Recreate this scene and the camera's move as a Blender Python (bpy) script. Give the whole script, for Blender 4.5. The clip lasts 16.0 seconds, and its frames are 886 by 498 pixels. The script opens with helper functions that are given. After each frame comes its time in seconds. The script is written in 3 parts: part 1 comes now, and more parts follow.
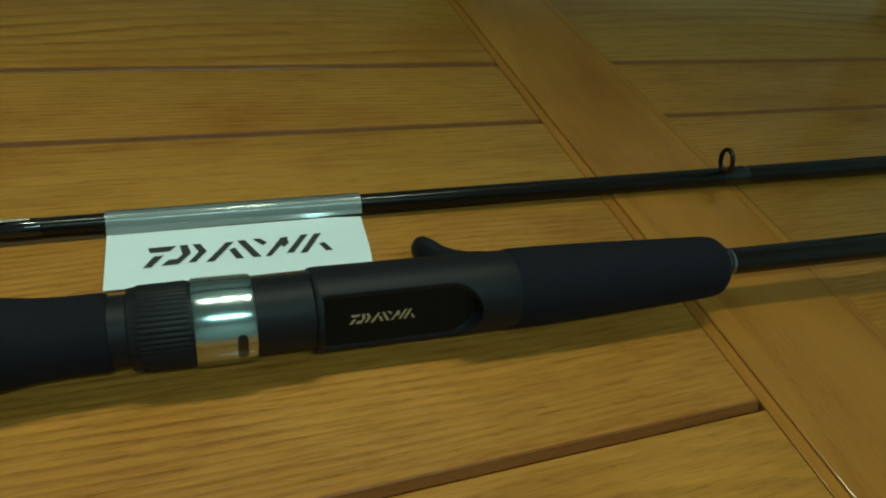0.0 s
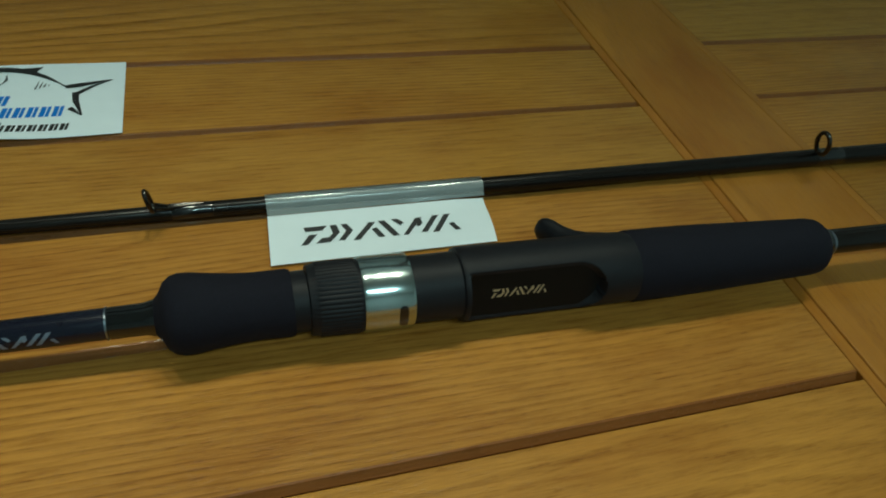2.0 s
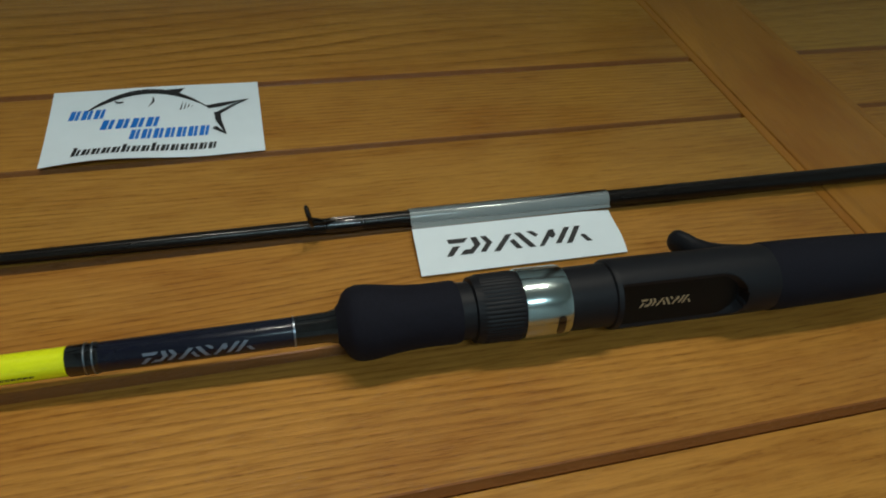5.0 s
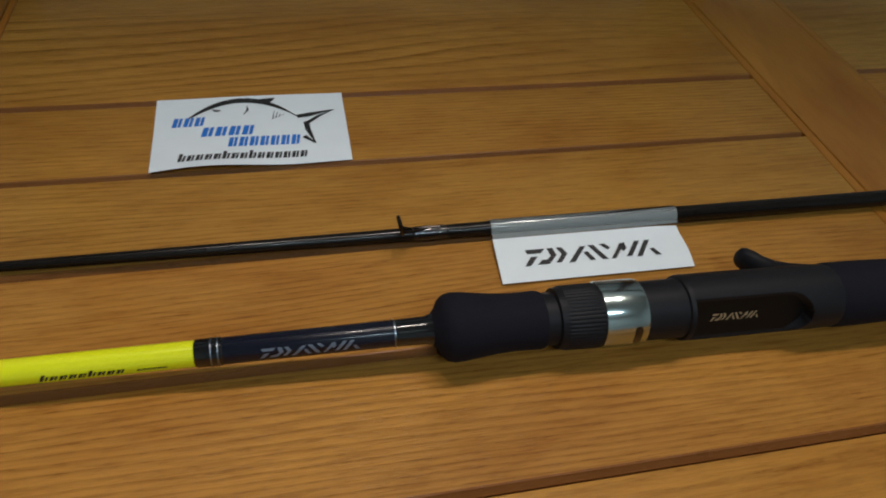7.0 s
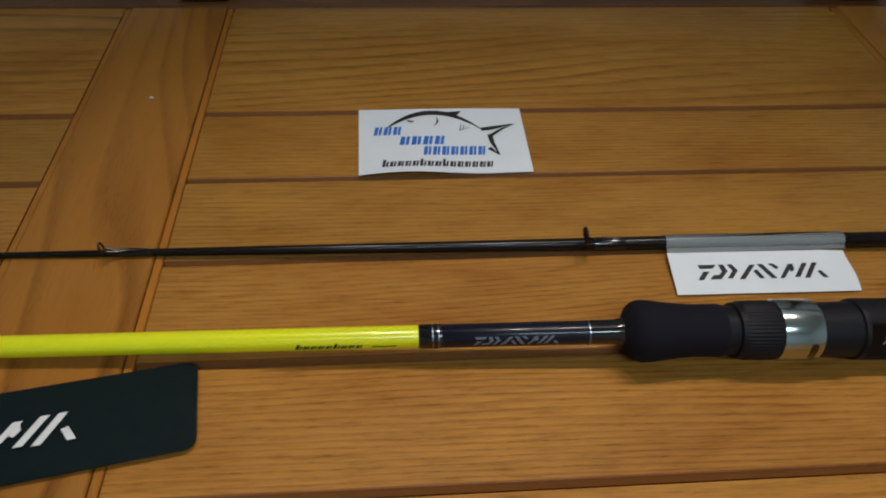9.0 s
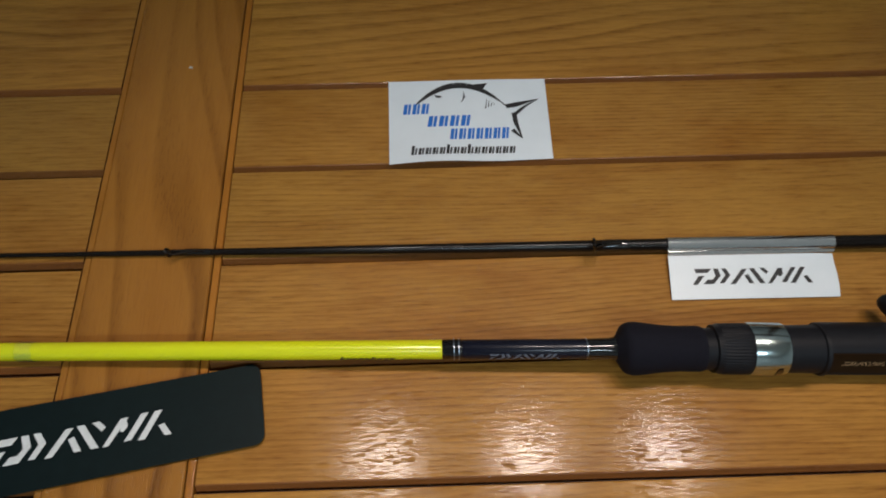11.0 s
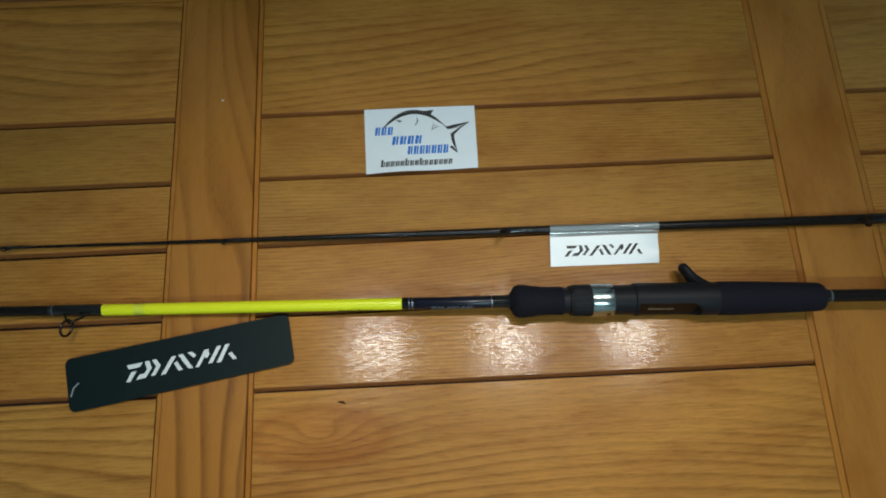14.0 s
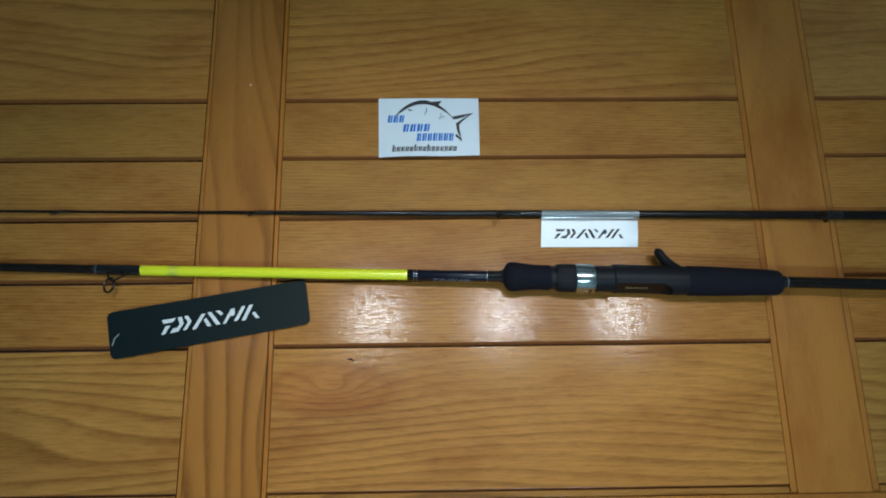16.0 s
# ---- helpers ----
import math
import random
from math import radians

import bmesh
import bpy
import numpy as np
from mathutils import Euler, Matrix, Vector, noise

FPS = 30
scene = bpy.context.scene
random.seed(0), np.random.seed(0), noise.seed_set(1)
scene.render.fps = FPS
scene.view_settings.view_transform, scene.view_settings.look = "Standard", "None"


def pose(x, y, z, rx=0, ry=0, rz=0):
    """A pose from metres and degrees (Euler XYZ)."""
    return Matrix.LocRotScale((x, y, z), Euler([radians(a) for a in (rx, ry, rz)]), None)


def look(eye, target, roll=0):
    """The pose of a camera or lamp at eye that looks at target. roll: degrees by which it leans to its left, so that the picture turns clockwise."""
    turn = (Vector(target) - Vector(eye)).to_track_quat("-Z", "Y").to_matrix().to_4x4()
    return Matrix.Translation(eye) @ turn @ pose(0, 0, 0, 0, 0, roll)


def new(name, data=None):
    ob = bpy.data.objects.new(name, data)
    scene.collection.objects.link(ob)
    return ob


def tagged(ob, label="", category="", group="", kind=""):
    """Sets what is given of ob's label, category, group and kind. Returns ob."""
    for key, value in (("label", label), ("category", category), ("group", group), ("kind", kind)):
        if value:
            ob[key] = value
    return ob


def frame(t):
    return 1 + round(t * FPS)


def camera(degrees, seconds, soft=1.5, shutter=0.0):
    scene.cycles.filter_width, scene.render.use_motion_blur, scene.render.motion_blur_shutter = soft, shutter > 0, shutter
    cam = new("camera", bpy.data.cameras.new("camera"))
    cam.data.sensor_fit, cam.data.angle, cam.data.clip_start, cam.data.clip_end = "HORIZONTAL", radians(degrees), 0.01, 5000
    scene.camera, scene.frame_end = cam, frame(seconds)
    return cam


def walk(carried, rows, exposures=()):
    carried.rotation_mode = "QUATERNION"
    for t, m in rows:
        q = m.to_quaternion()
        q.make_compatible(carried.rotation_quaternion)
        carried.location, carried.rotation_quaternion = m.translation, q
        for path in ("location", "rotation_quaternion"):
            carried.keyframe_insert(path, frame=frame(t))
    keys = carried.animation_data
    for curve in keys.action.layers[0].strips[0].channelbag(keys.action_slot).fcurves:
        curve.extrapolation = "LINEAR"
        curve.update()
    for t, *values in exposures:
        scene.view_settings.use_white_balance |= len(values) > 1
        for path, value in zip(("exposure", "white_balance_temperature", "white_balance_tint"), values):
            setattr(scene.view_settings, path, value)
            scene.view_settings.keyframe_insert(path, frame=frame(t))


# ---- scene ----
cam = camera(64.0, 16.0, soft=1.9, shutter=0.3)
PATH = [
    (0, (0.2601, -0.0914, 0.1726), (0.6056, 0.5882, -0.4745), 12.01),
    (0.5, (0.2486, -0.0924, 0.1826), (0.5833, 0.5848, -0.4727), 11.12),
    (1, (0.2399, -0.0957, 0.1850), (0.5475, 0.5804, -0.4846), 10.59),
    (1.5, (0.2323, -0.0967, 0.1863), (0.5192, 0.5769, -0.4948), 9.39),
    (2, (0.2257, -0.0980, 0.1909), (0.5003, 0.5687, -0.5019), 9.25),
    (2.5, (0.2192, -0.0948, 0.1895), (0.4905, 0.5710, -0.5055), 9.48),
    (3, (0.2090, -0.0945, 0.1894), (0.4712, 0.5734, -0.5071), 8.40),
    (3.5, (0.2041, -0.0948, 0.1898), (0.4569, 0.5725, -0.5107), 8.32),
    (4, (0.1954, -0.0926, 0.1919), (0.4428, 0.5820, -0.5036), 7.88),
    (6.5, (0.1652, -0.0974, 0.2148), (0.3752, 0.5820, -0.4883), 5.71),
    (7, (0.1558, -0.0985, 0.2193), (0.3494, 0.5784, -0.4908), 6.35),
    (7.5, (0.1426, -0.1054, 0.2312), (0.2998, 0.5748, -0.4847), 5.26),
    (8, (0.1350, -0.1090, 0.2376), (0.2493, 0.5778, -0.4802), 3.49),
    (8.5, (0.1223, -0.1112, 0.2427), (0.2122, 0.5748, -0.4794), 3.16),
    (9, (0.1071, -0.1147, 0.2461), (0.1767, 0.5741, -0.4755), 2.68),
    (9.2, (0.1020, -0.1157, 0.2473), (0.1631, 0.5734, -0.4748), 2.44),
    (11.3, (0.1186, -0.0427, 0.3727), (0.1303, 0.3521, -0.5460), -0.03),
    (11.5, (0.1218, -0.0391, 0.3964), (0.1373, 0.3259, -0.5345), 0.36),
    (12, (0.1230, -0.0293, 0.4479), (0.1498, 0.3013, -0.4955), 3.10),
    (12.5, (0.1325, -0.0382, 0.4773), (0.1666, 0.2896, -0.4669), 3.33),
    (13, (0.1401, -0.0453, 0.5080), (0.1737, 0.2684, -0.4409), 2.48),
    (13.5, (0.1368, -0.0548, 0.5226), (0.1669, 0.2490, -0.4297), 2.75),
    (14, (0.1399, -0.0630, 0.5491), (0.1583, 0.2305, -0.4067), 0.75),
    (14.5, (0.1438, -0.0722, 0.5870), (0.1595, 0.2238, -0.3680), 1.09),
    (15, (0.1407, -0.0780, 0.6258), (0.1576, 0.2193, -0.3288), 1.26),
    (15.5, (0.1451, -0.0800, 0.6205), (0.1587, 0.2016, -0.3389), 1.44),
    (16, (0.1345, -0.0801, 0.6148), (0.1557, 0.1799, -0.3505), 3.97),
]
EXPOSURES = [(0.0, -0.24, 5980, -25), (2.0, -0.25, 5960, -13), (4.0, -0.26, 6020, -1), (7.0, -0.26, 6280, 19), (9.0, -0.25, 6310, 22), (12.0, -0.17, 6250, 17), (14.0, -0.09, 5740, 7), (16.0, -0.05, 5160, 7)]
walk(cam, [(t, look(eye, target, roll)) for t, eye, target, roll in PATH], EXPOSURES)

# ---- light: three ceiling lamps over the bench, an added fill tube, a closed room round it ----
CEILING, FLOOR = 2.30, -0.45
LAMPS = [(-0.08, 0.40, 42.0, 0.06), (0.43, 0.40, 45.0, 0.17), (0.90, 0.40, 46.0, 0.20)]
world = bpy.data.worlds.new("world")
world.use_nodes = True
world.node_tree.nodes["Background"].inputs[0].default_value = (0.9, 0.95, 1.0, 1)
world.node_tree.nodes["Background"].inputs[1].default_value = 0.02
scene.world = world
for lx, ly, watts, aim in LAMPS:
    data = bpy.data.lights.new("spot_light", "SPOT")
    data.energy, data.color, data.shadow_soft_size = watts, (1.0, 0.905, 0.74), 0.10
    data.spot_size, data.spot_blend = radians(23.0), 1.0
    ob = new("spot_light", data)
    ob.matrix_world = look((lx, ly, CEILING - 0.06), (aim, -0.08, 0.0))
# cool fill, added out of view behind the camera and shaped as a tube
FILL_TUBE = (0.35, -1.6)
data = bpy.data.lights.new("tube_fill_light", "AREA")
data.shape, data.size, data.size_y, data.energy, data.color = "RECTANGLE", 1.2, 0.06, 26.0, (0.68, 0.93, 0.98)
ob = new("tube_fill_light", data)
ob.matrix_world = pose(*FILL_TUBE, CEILING - 0.075)


# ---- materials ----
def graph(name):
    m = bpy.data.materials.new(name)
    m.use_nodes = True
    t = m.node_tree
    return m, t.nodes, t.links, t.nodes["Principled BSDF"]


def node(nodes, kind, **values):
    n = nodes.new(kind)
    for key, value in values.items():
        n.inputs[key].default_value = value
    return n


def calc(nodes, links, op, a, b=None):
    n = nodes.new("ShaderNodeMath")
    n.operation = op
    for k, v in enumerate((a, b)):
        if v is None:
            continue
        if isinstance(v, (int, float)):
            n.inputs[k].default_value = v
        else:
            links.new(v, n.inputs[k])
    return n.outputs[0]


def ramp(nodes, links, fac, stops):
    n = nodes.new("ShaderNodeValToRGB")
    while len(n.color_ramp.elements) < len(stops):
        n.color_ramp.elements.new(0.5)
    for e, (p, c) in zip(n.color_ramp.elements, stops):
        e.position, e.color = p, (*c, 1)
    links.new(fac, n.inputs[0])
    return n.outputs[0]


def mixed(nodes, links, fac, a, b, blend="MIX"):
    n = nodes.new("ShaderNodeMix")
    n.data_type, n.blend_type = "RGBA", blend
    for socket, v in ((n.inputs[0], fac), (n.inputs[6], a), (n.inputs[7], b)):
        if isinstance(v, (int, float)):
            socket.default_value = v
        elif isinstance(v, tuple):
            socket.default_value = (*v, 1)
        else:
            links.new(v, socket)
    return n.outputs[2]


def wood(name, pale, dark, line, rings=150.0, wander=9.0, gloss=0.135, coat=0.44, fibre=0.9, stretch=2.2, deep=0.85, blotch=0.35, ripple=1.0, pore=0.4, knot=None):
    """Varnished ash, grain along the piece's own x: rings that wander into arches, open pores, a slow change of tone, and where asked a knot
    at (x, y) of the piece that the rings bend round."""
    m, N, L, bsdf = graph(name)
    co = node(N, "ShaderNodeTexCoord").outputs["Object"]
    rnd = N.new("ShaderNodeObjectInfo").outputs["Random"]
    sep = N.new("ShaderNodeSeparateXYZ")
    L.new(co, sep.inputs[0])
    shift = calc(N, L, "MULTIPLY", rnd, 37.0)

    def noise_at(sx, sy, detail=3.0, rough=0.5, off=0.0):
        c = N.new("ShaderNodeCombineXYZ")
        L.new(calc(N, L, "MULTIPLY", sep.outputs[0], sx), c.inputs[0])
        L.new(calc(N, L, "MULTIPLY", sep.outputs[1], sy), c.inputs[1])
        L.new(calc(N, L, "ADD", shift, off), c.inputs[2])
        n = node(N, "ShaderNodeTexNoise", Scale=1.0, Detail=detail, Roughness=rough)
        L.new(c.outputs[0], n.inputs["Vector"])
        return n.outputs["Fac"]

    arch = noise_at(stretch, 4.2 * stretch, 1.5, 0.4)
    small = noise_at(7.0, 40.0, 2.0, 0.5, 3.0)
    phase = calc(N, L, "ADD", calc(N, L, "MULTIPLY", sep.outputs[1], rings),
                 calc(N, L, "ADD", calc(N, L, "MULTIPLY", arch, wander), calc(N, L, "MULTIPLY", small, ripple)))
    phase = calc(N, L, "ADD", phase, shift)
    eye = None
    if knot:
        kx = calc(N, L, "MULTIPLY", calc(N, L, "SUBTRACT", sep.outputs[0], knot[0]), 20.0)
        ky = calc(N, L, "MULTIPLY", calc(N, L, "SUBTRACT", sep.outputs[1], knot[1]), 52.0)
        d2 = calc(N, L, "ADD", calc(N, L, "MULTIPLY", kx, kx), calc(N, L, "MULTIPLY", ky, ky))
        eye = calc(N, L, "DIVIDE", 1.0, calc(N, L, "ADD", d2, 0.32))
        phase = calc(N, L, "ADD", phase, calc(N, L, "MULTIPLY", eye, 0.95))
    saw = calc(N, L, "FRACT", phase)
    body = ramp(N, L, saw, [(0.0, (0.0,) * 3), (0.50, (0.14,) * 3), (0.86, (1.0,) * 3), (0.94, (0.6,) * 3), (1.0, (0.0,) * 3)])
    strength = ramp(N, L, noise_at(2.2, 13.0, 2.0, 0.5, 7.0), [(0.36, (0.15,) * 3), (0.62, (1.0,) * 3)])
    fac = calc(N, L, "MULTIPLY", body, strength)
    tone = noise_at(3.0, 16.0, 3.0, 0.55, 11.0)
    base = mixed(N, L, tone, pale, dark)
    base = mixed(N, L, calc(N, L, "MULTIPLY", fac, deep), base, line)
    pits = ramp(N, L, noise_at(150.0, 1250.0, 2.0, 0.6, 17.0), [(0.37, (0.0,) * 3), (0.46, (1.0,) * 3)])
    late = calc(N, L, "MULTIPLY", calc(N, L, "SUBTRACT", 1.0, pits), calc(N, L, "ADD", 0.30, calc(N, L, "MULTIPLY", body, 0.7)))
    base = mixed(N, L, calc(N, L, "MULTIPLY", late, pore), base, mixed(N, L, 1.0, base, (0.45, 0.36, 0.28), "MULTIPLY"))
    streak = ramp(N, L, noise_at(48.0, 640.0, 5.0, 0.72, 41.0), [(0.28, (0.66, 0.57, 0.47)), (0.50, (1.0,) * 3), (0.72, (1.20, 1.20, 1.18))])
    base = mixed(N, L, fibre, base, streak, "MULTIPLY")
    vary = ramp(N, L, rnd, [(0.0, (0.90, 0.92, 0.86)), (0.35, (1.06, 0.95, 0.80)), (0.7, (0.98, 0.98, 0.98)), (1.0, (1.08, 1.03, 0.96))])
    base = mixed(N, L, 1.0, base, vary, "MULTIPLY")
    cloud = ramp(N, L, noise_at(9.0, 22.0, 3.0, 0.6, 53.0), [(0.30, (0.80, 0.70, 0.60)), (0.52, (1.0,) * 3), (0.75, (1.10, 1.12, 1.10))])
    base = mixed(N, L, blotch, base, cloud, "MULTIPLY")
    if knot:
        core = ramp(N, L, eye, [(0.45, (1.0, 1.0, 1.0)), (0.75, (0.80, 0.66, 0.52)), (1.0, (0.92, 0.80, 0.66))])
        base = mixed(N, L, 0.8, base, core, "MULTIPLY")
    L.new(base, bsdf.inputs["Base Color"])
    height = calc(N, L, "ADD", calc(N, L, "MULTIPLY", pits, 0.22), calc(N, L, "MULTIPLY", noise_at(130.0, 850.0, 2.0, 0.5, 29.0), 0.20))
    height = calc(N, L, "ADD", height, calc(N, L, "MULTIPLY", noise_at(16.0, 150.0, 2.0, 0.5, 61.0), 0.10))
    bump = node(N, "ShaderNodeBump", Strength=0.30, Distance=0.0006)
    L.new(height, bump.inputs["Height"])
    L.new(bump.outputs[0], bsdf.inputs["Normal"])
    L.new(bump.outputs[0], bsdf.inputs["Coat Normal"])
    bsdf.inputs["Roughness"].default_value = 0.42
    bsdf.inputs["Specular IOR Level"].default_value = 0.06
    bsdf.inputs["Coat IOR"].default_value = 1.45
    L.new(calc(N, L, "ADD", gloss, calc(N, L, "MULTIPLY", calc(N, L, "SUBTRACT", 1.0, pits), 0.3)), bsdf.inputs["Coat Roughness"])
    L.new(calc(N, L, "MULTIPLY", coat, calc(N, L, "ADD", 0.1, calc(N, L, "MULTIPLY", pits, 0.9))), bsdf.inputs["Coat Weight"])
    return m


def plain(name, colour, rough=0.5, metal=0.0, spread=0.15, scale=300.0, bump=0.0, coat=0.0, spec=0.5):
    m, N, L, bsdf = graph(name)
    co = node(N, "ShaderNodeTexCoord").outputs["Object"]
    n = node(N, "ShaderNodeTexNoise", Scale=scale, Detail=4.0, Roughness=0.6)
    L.new(co, n.inputs["Vector"])
    low = tuple(c * (1 - spread) for c in colour)
    high = tuple(min(1.0, c * (1 + spread)) for c in colour)
    L.new(mixed(N, L, n.outputs["Fac"], low, high), bsdf.inputs["Base Color"])
    L.new(calc(N, L, "ADD", calc(N, L, "MULTIPLY", n.outputs["Fac"], 0.12), max(0.0, rough - 0.06)), bsdf.inputs["Roughness"])
    bsdf.inputs["Metallic"].default_value = metal
    bsdf.inputs["Coat Weight"].default_value = coat
    bsdf.inputs["Coat Roughness"].default_value = 0.05
    bsdf.inputs["Specular IOR Level"].default_value = spec
    if bump:
        b = node(N, "ShaderNodeBump", Strength=0.6, Distance=bump)
        L.new(n.outputs["Fac"], b.inputs["Height"])
        L.new(b.outputs[0], bsdf.inputs["Normal"])
    return m


def film_material(name, milk):
    m, N, L, bsdf = graph(name)
    clear, haze = N.new("ShaderNodeBsdfTransparent"), node(N, "ShaderNodeBsdfDiffuse", Color=(0.74, 0.82, 0.83, 1))
    shine, edge = node(N, "ShaderNodeBsdfGlossy", Roughness=0.12), node(N, "ShaderNodeFresnel", IOR=1.55)
    body, whole = node(N, "ShaderNodeMixShader", Fac=milk), N.new("ShaderNodeMixShader")
    L.new(clear.outputs[0], body.inputs[1])
    L.new(haze.outputs[0], body.inputs[2])
    L.new(edge.outputs[0], whole.inputs[0])
    L.new(body.outputs[0], whole.inputs[1])
    L.new(shine.outputs[0], whole.inputs[2])
    L.new(whole.outputs[0], N["Material Output"].inputs["Surface"])
    N.remove(bsdf)
    return m


WOOD = wood("varnished_ash", (0.510, 0.252, 0.050), (0.37, 0.165, 0.032), (0.20, 0.076, 0.012), rings=360.0, wander=16.0, deep=0.48, ripple=1.8, blotch=0.9, pore=0.42)
WIDE = dict(pale=(0.510, 0.266, 0.056), dark=(0.37, 0.172, 0.034), line=(0.18, 0.072, 0.012), rings=105.0, wander=17.0, stretch=1.6, deep=0.62, fibre=0.85, ripple=0.8, blotch=0.8)
WOOD_WIDE = wood("varnished_ash_wide", **WIDE)
WOOD_KNOT = wood("varnished_ash_knotty", knot=(-0.166, 0.025), **WIDE)
WOOD_STILE = wood("varnished_ash_stile", (0.44, 0.206, 0.040), (0.34, 0.148, 0.027), (0.15, 0.058, 0.011), rings=62.0, wander=11.0, stretch=2.2, deep=0.72, fibre=0.2, ripple=0.3)
WOOD_PLAIN = wood("varnished_ash_plain", (0.48, 0.208, 0.034), (0.39, 0.155, 0.025), (0.25, 0.105, 0.018), rings=30.0, wander=6.0, stretch=3.0, deep=0.3, fibre=0.25, blotch=0.9)
WOOD_EDGE = wood("stained_groove_edge", (0.29, 0.114, 0.032), (0.21, 0.078, 0.022), (0.12, 0.045, 0.016), gloss=0.2, coat=0.7, deep=0.25, fibre=0.3)
WOOD_DARK = wood("dark_stained_wood", (0.085, 0.034, 0.015), (0.05, 0.020, 0.010), (0.02, 0.009, 0.005), gloss=0.35)
# back rail: plank wood with the shade at the back put into its colour
WOOD_RAIL = wood("shade_browned_rail", (0.20, 0.088, 0.030), (0.15, 0.062, 0.022), (0.08, 0.032, 0.013), rings=60.0, fibre=0.4)
GROOVE = plain("groove_dark_red", (0.055, 0.019, 0.010), 0.5, spread=0.3, scale=60)
WALL = plain("wall_paint", (0.74, 0.73, 0.70), 0.8, scale=6, spread=0.06)
CEIL = plain("ceiling_paint", (0.75, 0.74, 0.70), 0.85, scale=5, spread=0.04)
TILE = plain("floor_tile", (0.30, 0.26, 0.22), 0.4, scale=8)
PAPER = plain("white_paper", (0.80, 0.86, 0.90), 0.45, scale=90, spread=0.04, bump=0.0001)
LABEL = plain("white_label_card", (0.84, 0.89, 0.92), 0.3, scale=120, spread=0.03)
BLACK_INK = plain("black_ink", (0.012, 0.012, 0.013), 0.5)
BLUE_INK = plain("blue_ink", (0.008, 0.16, 0.60), 0.5)
WHITE_INK = plain("white_ink", (0.78, 0.80, 0.80), 0.45)
SILVER_INK = plain("silver_ink", (0.17, 0.20, 0.26), 0.35, metal=0.3)
GOLD_INK = plain("pale_gold_ink", (0.45, 0.36, 0.22), 0.4, metal=0.3)
TAG = plain("black_tag_card", (0.0045, 0.012, 0.013), 0.42, scale=200, spread=0.25, bump=0.00003, spec=0.12)
EVA = plain("black_eva_foam", (0.008, 0.0075, 0.0130), 0.85, scale=900, spread=0.5, bump=0.0002, spec=0.2)
SEAT_BLACK = plain("black_moulded_plastic", (0.010, 0.010, 0.0125), 0.5, scale=700, spread=0.3, bump=0.00004, spec=0.2)
SEAT_GLOSS = plain("black_gloss_plastic", (0.005, 0.005, 0.005), 0.42, scale=500, spec=0.15)
CHROME = plain("polished_steel", (0.46, 0.54, 0.54), 0.17, metal=1.0, spread=0.04, scale=80)
SILVER = plain("silver_thread", (0.26, 0.29, 0.34), 0.3, metal=1.0, scale=900)
LACQUER = plain("black_lacquer", (0.004, 0.004, 0.005), 0.14, coat=0.5, scale=60, spec=0.5)
BLANK_NAVY = plain("dark_navy_lacquer", (0.007, 0.008, 0.018), 0.25, coat=0.15, spec=0.3)
BLANK = plain("dark_graphite_lacquer", (0.009, 0.007, 0.006), 0.22, coat=0.08, scale=40, spec=0.22)
YELLOW = plain("fluorescent_yellow_lacquer", (0.84, 0.88, 0.004), 0.25, coat=0.5, spread=0.05, scale=25)
WIRE = plain("dark_guide_steel", (0.05, 0.045, 0.04), 0.25, metal=0.9)
FILM = film_material("clear_film", 0.33)
FILM_CLEAR = film_material("clearer_film", 0.05)
OPAL = bpy.data.materials.new("lamp_opal")
OPAL.use_nodes = True
OPAL.node_tree.nodes["Principled BSDF"].inputs["Emission Color"].default_value = (1.0, 0.95, 0.86, 1)
OPAL.node_tree.nodes["Principled BSDF"].inputs["Emission Strength"].default_value = 8.0


# ---- building helpers ----
def part(name, bm, material, parent=None, label="", smooth=False):
    me = bpy.data.meshes.new(name)
    bm.normal_update()
    bm.to_mesh(me)
    bm.free()
    me.materials.append(material)
    if smooth:
        me.shade_smooth()
        me.set_sharp_from_angle(angle=radians(38))
    ob = new(name, me)
    if parent:
        ob.parent = parent
    if label:
        ob["label"] = label
    return ob


def box(x0, x1, y0, y1, z0, z1, bevel=0.0, bm=None):
    bm = bm or bmesh.new()
    made = bmesh.ops.create_cube(bm, size=1.0)["verts"]
    for v in made:
        v.co = Vector(((x0, x1)[v.co.x > 0], (y0, y1)[v.co.y > 0], (z0, z1)[v.co.z > 0]))
    if bevel:
        edges = {e for v in made for e in v.link_edges}
        bmesh.ops.bevel(bm, geom=list(edges), offset=bevel, segments=2, profile=0.5, affect="EDGES")
    return bm


